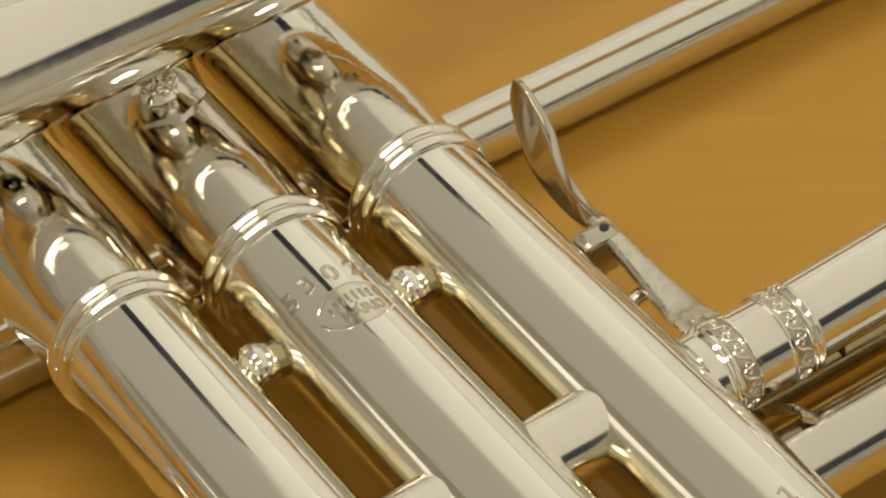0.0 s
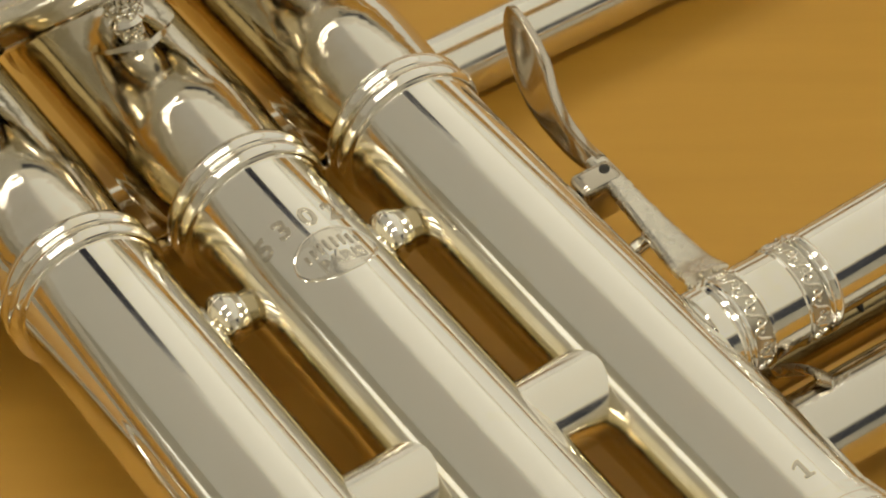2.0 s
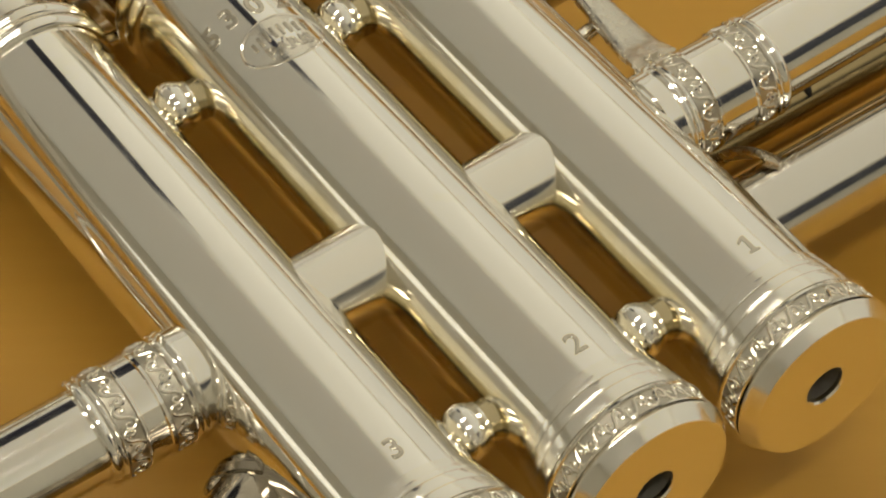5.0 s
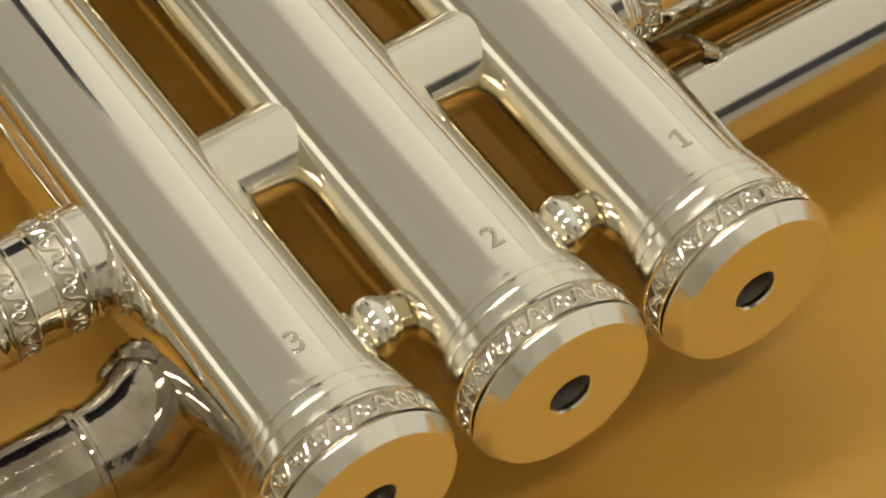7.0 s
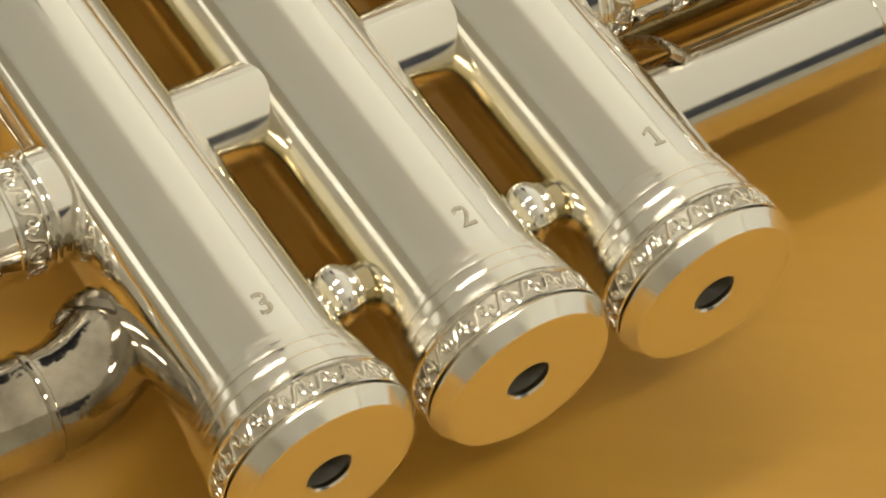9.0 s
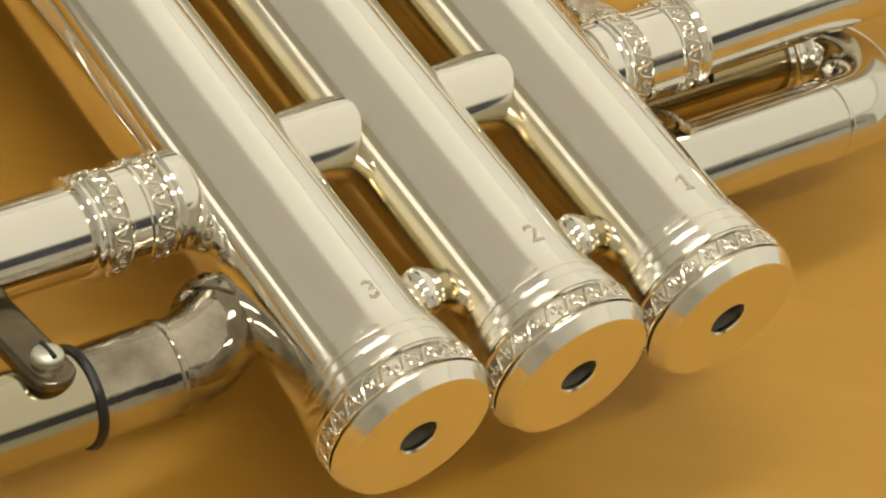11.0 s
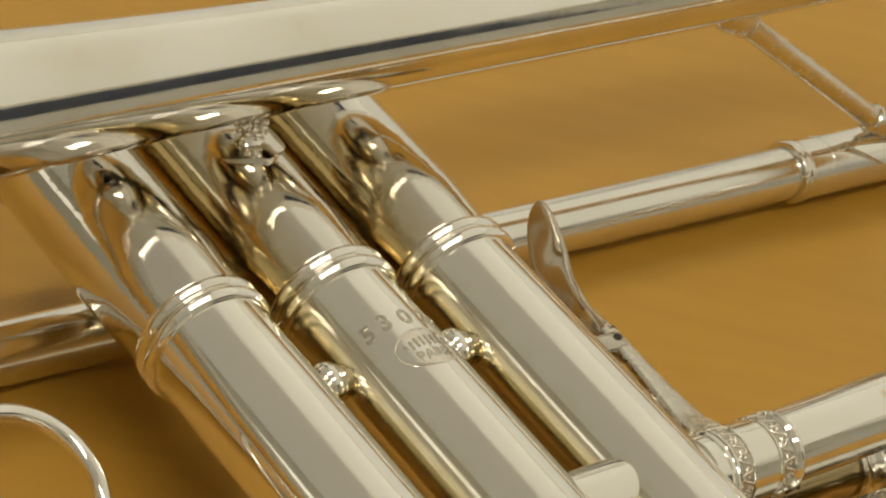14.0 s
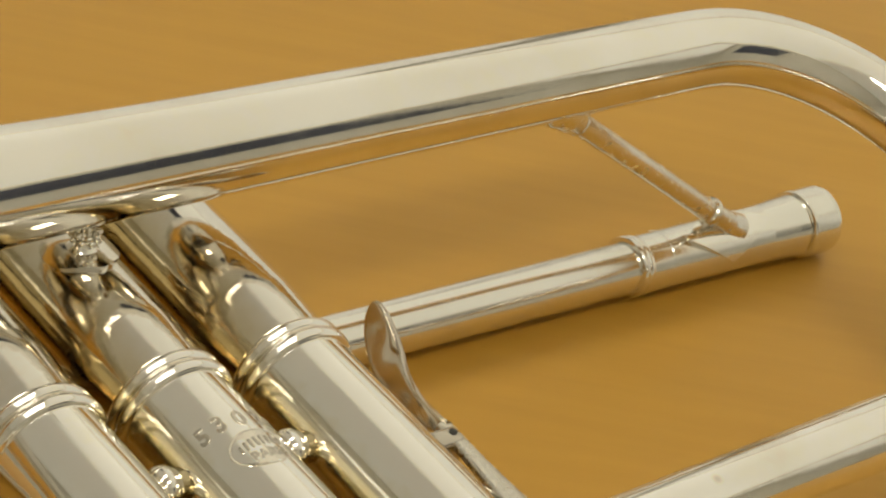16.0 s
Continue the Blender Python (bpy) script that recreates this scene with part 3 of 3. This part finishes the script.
# flanged post between the middle valve and the bell
SADDLE_UP = up_angle((0, 1, 0), (0, 0, 1))
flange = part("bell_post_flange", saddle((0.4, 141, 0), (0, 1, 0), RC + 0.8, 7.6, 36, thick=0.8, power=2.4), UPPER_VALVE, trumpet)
part("bell_post", lathe(spline([(3.4, 11.9), (2.7, 12.6), (2.1, 13.4), (2.1, 14.0), (2.5, 14.6), (2.2, 15.3), (1.7, 16.0), (1.8, 17.2), (2.4, 18.6), (2.9, 20.0)], 4), (0.2, 139.6, 0), (0, 0.05, 1), 40), SILVER, flange,
     "turned silver post with a beaded collar", 60)
for k in range(16):
    q = k * math.tau / 8 + (0.39 if k > 7 else 0.0)
    c = Vector((0.2 + 2.4 * math.cos(q), 140.3 + 2.4 * math.sin(q), 14.4 + 1.2 * (k > 7)))
    ball = bmesh.new()
    bmesh.ops.create_icosphere(ball, subdivisions=2, radius=0.8 * MM, matrix=Matrix.Translation(c * MM))
    part("bead", ball, SILVER, flange)
for x in (-PITCH, 0.0):
    part("cross_rod", lathe([(1.3, 0), (1.3, PITCH - 4)], (x + 2, 113.5, -6.5), (1, 0, 0), 20), SILVER, trumpet)

# lever that shifts the first slide
def bar(rows, n=20, flat=0.55):
    """A rounded flat bar along rows of (x, y, z, half width, half thickness, tilt of its face towards -x), mm."""
    bm = bmesh.new()
    rows = spline(rows, 5)
    pts = [Vector(r[:3]) for r in rows]
    rings = []
    for i, r in enumerate(rows):
        t = (pts[min(i + 1, len(pts) - 1)] - pts[max(i - 1, 0)]).normalized()
        f = Vector((-math.sin(radians(r[5])), 0, math.cos(radians(r[5]))))
        f = (f - t * f.dot(t)).normalized()
        s = t.cross(f)
        ring = []
        for k in range(n):
            c, q = math.cos(math.tau * (k + 0.5) / n), math.sin(math.tau * (k + 0.5) / n)
            ring.append(pts[i] + s * r[3] * math.copysign(abs(c) ** 0.55, c) + f * r[4] * math.copysign(abs(q) ** flat, q))
        rings.append(ring)
    skin(bm, rings)
    return bm


LEVER = [(52.1, 116.0, 4.6, 0.4, 0.4, 80), (52.05, 115.4, 4.0, 1.5, 0.55, 80), (51.8, 113.9, 2.4, 2.9, 0.7, 78), (51.3, 111.2, 0.1, 3.7, 0.8, 73), (50.4, 107.2, -1.9, 3.8, 0.85, 66),
         (48.9, 102.5, -2.7, 3.3, 0.95, 68), (46.9, 95.5, -2.0, 2.4, 1.0, 70), (45.4, 88.5, -0.3, 1.8, 1.0, 64), (44.9, 83.5, 1.3, 1.5, 0.9, 56)]
ARM = [(44.9, 84.5, 1.3, 1.5, 1.0, 0), (44.6, 80.0, 1.4, 1.65, 1.0, -3), (44.0, 74.0, 1.7, 1.95, 1.0, -5), (43.4, 68.0, 2.1, 2.35, 1.0, -6), (42.8, 62.5, 2.6, 2.8, 1.0, -6),
       (42.4, 58.5, 3.3, 3.3, 0.9, -6), (42.2, 55.0, 4.6, 3.6, 0.8, -6)]
lever = part("slide_lever", bar(LEVER, 36, 0.25), POLISHED, trumpet, "curved polished nickel thumb lever for the first slide")
part("lever_arm", bar(ARM), NICKEL, lever, "mottled worn nickel lever arm")
part("pivot_block", block((38.9, 78.6, -5.2), (45.9, 83.1, 2.9), bevel=1.2), POLISHED, lever)
# Dark disc laid on the block as the shade of its pin hole.
part("pivot_hole_shade", lathe([(0.8, 0), (0.8, 0.22), (0.65, 0.28)], (44.0, 81.0, 2.85), (0, 0, 1), 20), DARK, lever)
part("stop_pin", lathe([(1.25, 0), (1.25, 3.6), (1.0, 3.9)], (38.6, 67.4, 0.4), (1, 0.25, -0.1), 20), SILVER, lever)
part("lever_fork", bar([(46.0, 44.0, -8.0, 1.2, 0.5, -60), (47.8, 41.5, -6.4, 1.6, 0.55, -50), (48.6, 38.8, -4.8, 1.8, 0.55, -40), (48.2, 36.6, -3.6, 1.6, 0.55, -30), (47.2, 35.2, -3.0, 1.0, 0.5, -20)]), NICKEL, lever)

# first valve slide
S1Y, S1Z = 33.4, -10.2
sl1 = part("first_slide", lathe([(6.5, 0), (6.5, 48.3), (6.72, 48.45), (6.76, 48.8), (6.72, 49.15), (6.5, 49.3), (6.5, 51.5)], (PITCH + 2, S1Y, S1Z), (1, 0, 0), 56), SLIDE, trumpet)
ey1 = Vector((0, 0.985, -0.17))
end1 = Vector((82.0, S1Y, S1Z)) + ey1 * 17.6
cr = arc(Vector((82.0, S1Y, S1Z)) + ey1 * 8.8, 8.8, -math.pi / 2, math.pi / 2, (1, 0, 0), ey1, 28)
part("slide_crook", sweep([(77, S1Y, S1Z)] + cr + [end1 - Vector((2, 0, 0))], 6.5, 44), SLIDE, sl1)
part("inner_leg", lathe([(5.9, 0), (5.9, 44)], end1, (-1, 0, 0), 44), GOLD, sl1, "inner slide leg coloured gold for the reflected table")
part("collar", lathe(spline([(6.4, -3.4), (7.1, -3.0), (7.3, -2.4), (6.9, -1.8), (6.7, -1.4), (7.2, -0.8), (7.5, 0.0), (7.1, 0.8), (6.5, 1.2)], 4), end1 + Vector((2.5, 0, 0)), (1, 0, 0), 64), SILVER, sl1, sharp=70)
part("rubber_bumper", sweep(arc(end1 - Vector((18.2, 0, 0)), 5.9, -0.75, 0.5, (0, -0.1, 1), (0, 1, 0.1), 14), [0.3, 0.45, 0.6, 0.7, 0.8, 0.85, 0.9, 0.9, 0.9, 0.85, 0.8, 0.7, 0.6, 0.45, 0.3], 12), RUBBER, sl1)

# third valve slide
S3Y, S3Z = 26.3, -4.5
sl3 = part("third_slide", lathe([(6.6, 36), (6.6, 150)], (-PITCH, S3Y, S3Z), (-1, 0, 0), 56), YELLOWED, trumpet)
part("inner_slide", lathe([(6.3, 21), (6.45, 22.6), (6.75, 22.8), (6.85, 23.2), (6.75, 23.7), (6.55, 23.9), (6.55, 36.5)], (-PITCH, S3Y, S3Z), (-1, 0, 0), 56), BROWNED, sl3, "tarnished silver slide sleeve with reflections painted as dark patches")
part("slide_elbow", sweep([(-PITCH - 4, S3Y + 9.0, S3Z - 1.5), (-PITCH - 9, S3Y + 6.5, S3Z - 1), (-PITCH - 13, S3Y + 3.0, S3Z - 0.4), (-PITCH - 17, S3Y + 0.7, S3Z), (-PITCH - 20, S3Y, S3Z), (-PITCH - 24, S3Y, S3Z)],
                          [5.6, 6.0, 6.5, 6.5, 6.4, 6.4], 44), BROWNED, sl3)
part("elbow_knuckle", lathe(spline([(2.3, -3.0), (2.2, 0.2), (1.9, 0.9), (1.1, 1.5), (0.05, 1.7)], 3), (-42.2, 33.4, -2.2), (-0.3, 0.25, 1), 32), BROWNED, sl3)
part("elbow_collar", lathe([(6.2, -1.6), (7.0, -1.2), (7.1, 0), (6.9, 1.2), (6.0, 1.5)], (-PITCH - 10.5, S3Y + 5.2, S3Z - 0.8), (0.72, 0.69, 0), 44), BROWNED, sl3)
part("rubber_ring", lathe([(6.5, -0.8), (7.0, -0.6), (7.25, 0), (7.0, 0.6), (6.5, 0.8)], (-PITCH - 36, S3Y, S3Z), (-1, 0, 0), 48), RUBBER, sl3)

# tuning-slide leg into the third valve, with the finger ring clamped to it
leg = part("tuning_slide_leg", lathe([(6.4, 24), (6.4, 41), (6.75, 41.2), (6.85, 41.8), (6.75, 42.4), (6.65, 42.6), (6.65, 150)], (-PITCH, SLIDE_Y, 0.5), (-1, 0, 0), 56), SILVER, trumpet)


def stop_plate():
    """A round-ended strap with softened edges, sloping down under the tuning-slide leg."""
    bm = bmesh.new()
    rings = []
    for r, d in ((2.3, 0.0), (2.75, -0.05), (3.1, -0.25), (3.3, -0.6), (3.3, -1.7)):
        pts = [(-68.4 + r * math.cos(q), 26.4 + r * math.sin(q)) for q in [-math.pi * i / 24 for i in range(25)]] + [(-68.4 - r, 43.0), (-68.4 + r, 43.0)]
        rings.append([(x, y, 5.2 - 0.28 * (y - 22) + d) for x, y in pts])
    skin(bm, rings)
    return bm


plate = part("stop_plate", stop_plate(), STRAP, leg, "satin nickel stop plate with a slotted screw")
screw = lathe([(2.1, -0.6), (2.15, 0.9), (2.0, 1.25), (1.5, 1.6), (0.7, 1.8), (0.05, 1.85)], (-67.9, 28.0, 3.5), (0, 0.24, 1), 36)
part("screw_head", screw, BRUSHED, plate)
# Dark bar set on the head as the shade inside its slot.
part("slot_shade", block((-68.15, 26.6, 4.97), (-67.65, 30.15, 5.46), turn=Matrix.Rotation(radians(-13.5), 4, "X")), DARK, plate)

# finger ring on a lug behind the tuning-slide leg
RING = Vector((-72.3, 87.4, -2.2))
ring = part("finger_ring", sweep(arc(RING, 13.8, 0, math.tau * 63 / 64, (1, 0, -0.14), (0.05, 1, 0.41), 63), 1.5, 24, closed=True), SILVER, trumpet)
part("ring_lug", bar([(-65.7, 77.2, -7.4, 1.6, 0.7, 0), (-65.9, 76.4, -7.2, 2.2, 0.9, 0), (-66.6, 72.5, -6.1, 2.2, 0.9, 0), (-68.4, 65.0, -3.8, 2.2, 0.9, 0), (-70.2, 55.0, -1.0, 2.2, 0.9, 0)]), BRUSHED, ring, "brushed nickel lug of the ring")
part("lug_pin", lathe([(1.5, 0), (1.5, 0.9), (1.2, 1.3), (0.1, 1.4)], (-66.3, 74.6, -5.8), (0, 0.25, 1), 24), NICKEL, ring)
part("pin_washer", lathe([(2.0, 0), (2.0, 0.4), (1.4, 0.5)], (-66.3, 74.5, -6.1), (0, 0.25, 1), 28), DARK, ring)
part("lug_ear", lathe([(5.4, -0.7), (5.7, -0.4), (5.7, 0.4), (5.4, 0.7)], (-66.8, 60.6, -3.6), (0.1, 0.3, 1), 48), BRUSHED, ring)
thread = []
for k in range(9):
    thread += [(1.3, k * 0.9), (1.75, k * 0.9 + 0.45)]
part("clamp_screw", lathe(thread, (-71.0, 63.0, -4.0), (-0.35, 0.9, -0.2), 20), NICKEL, ring)
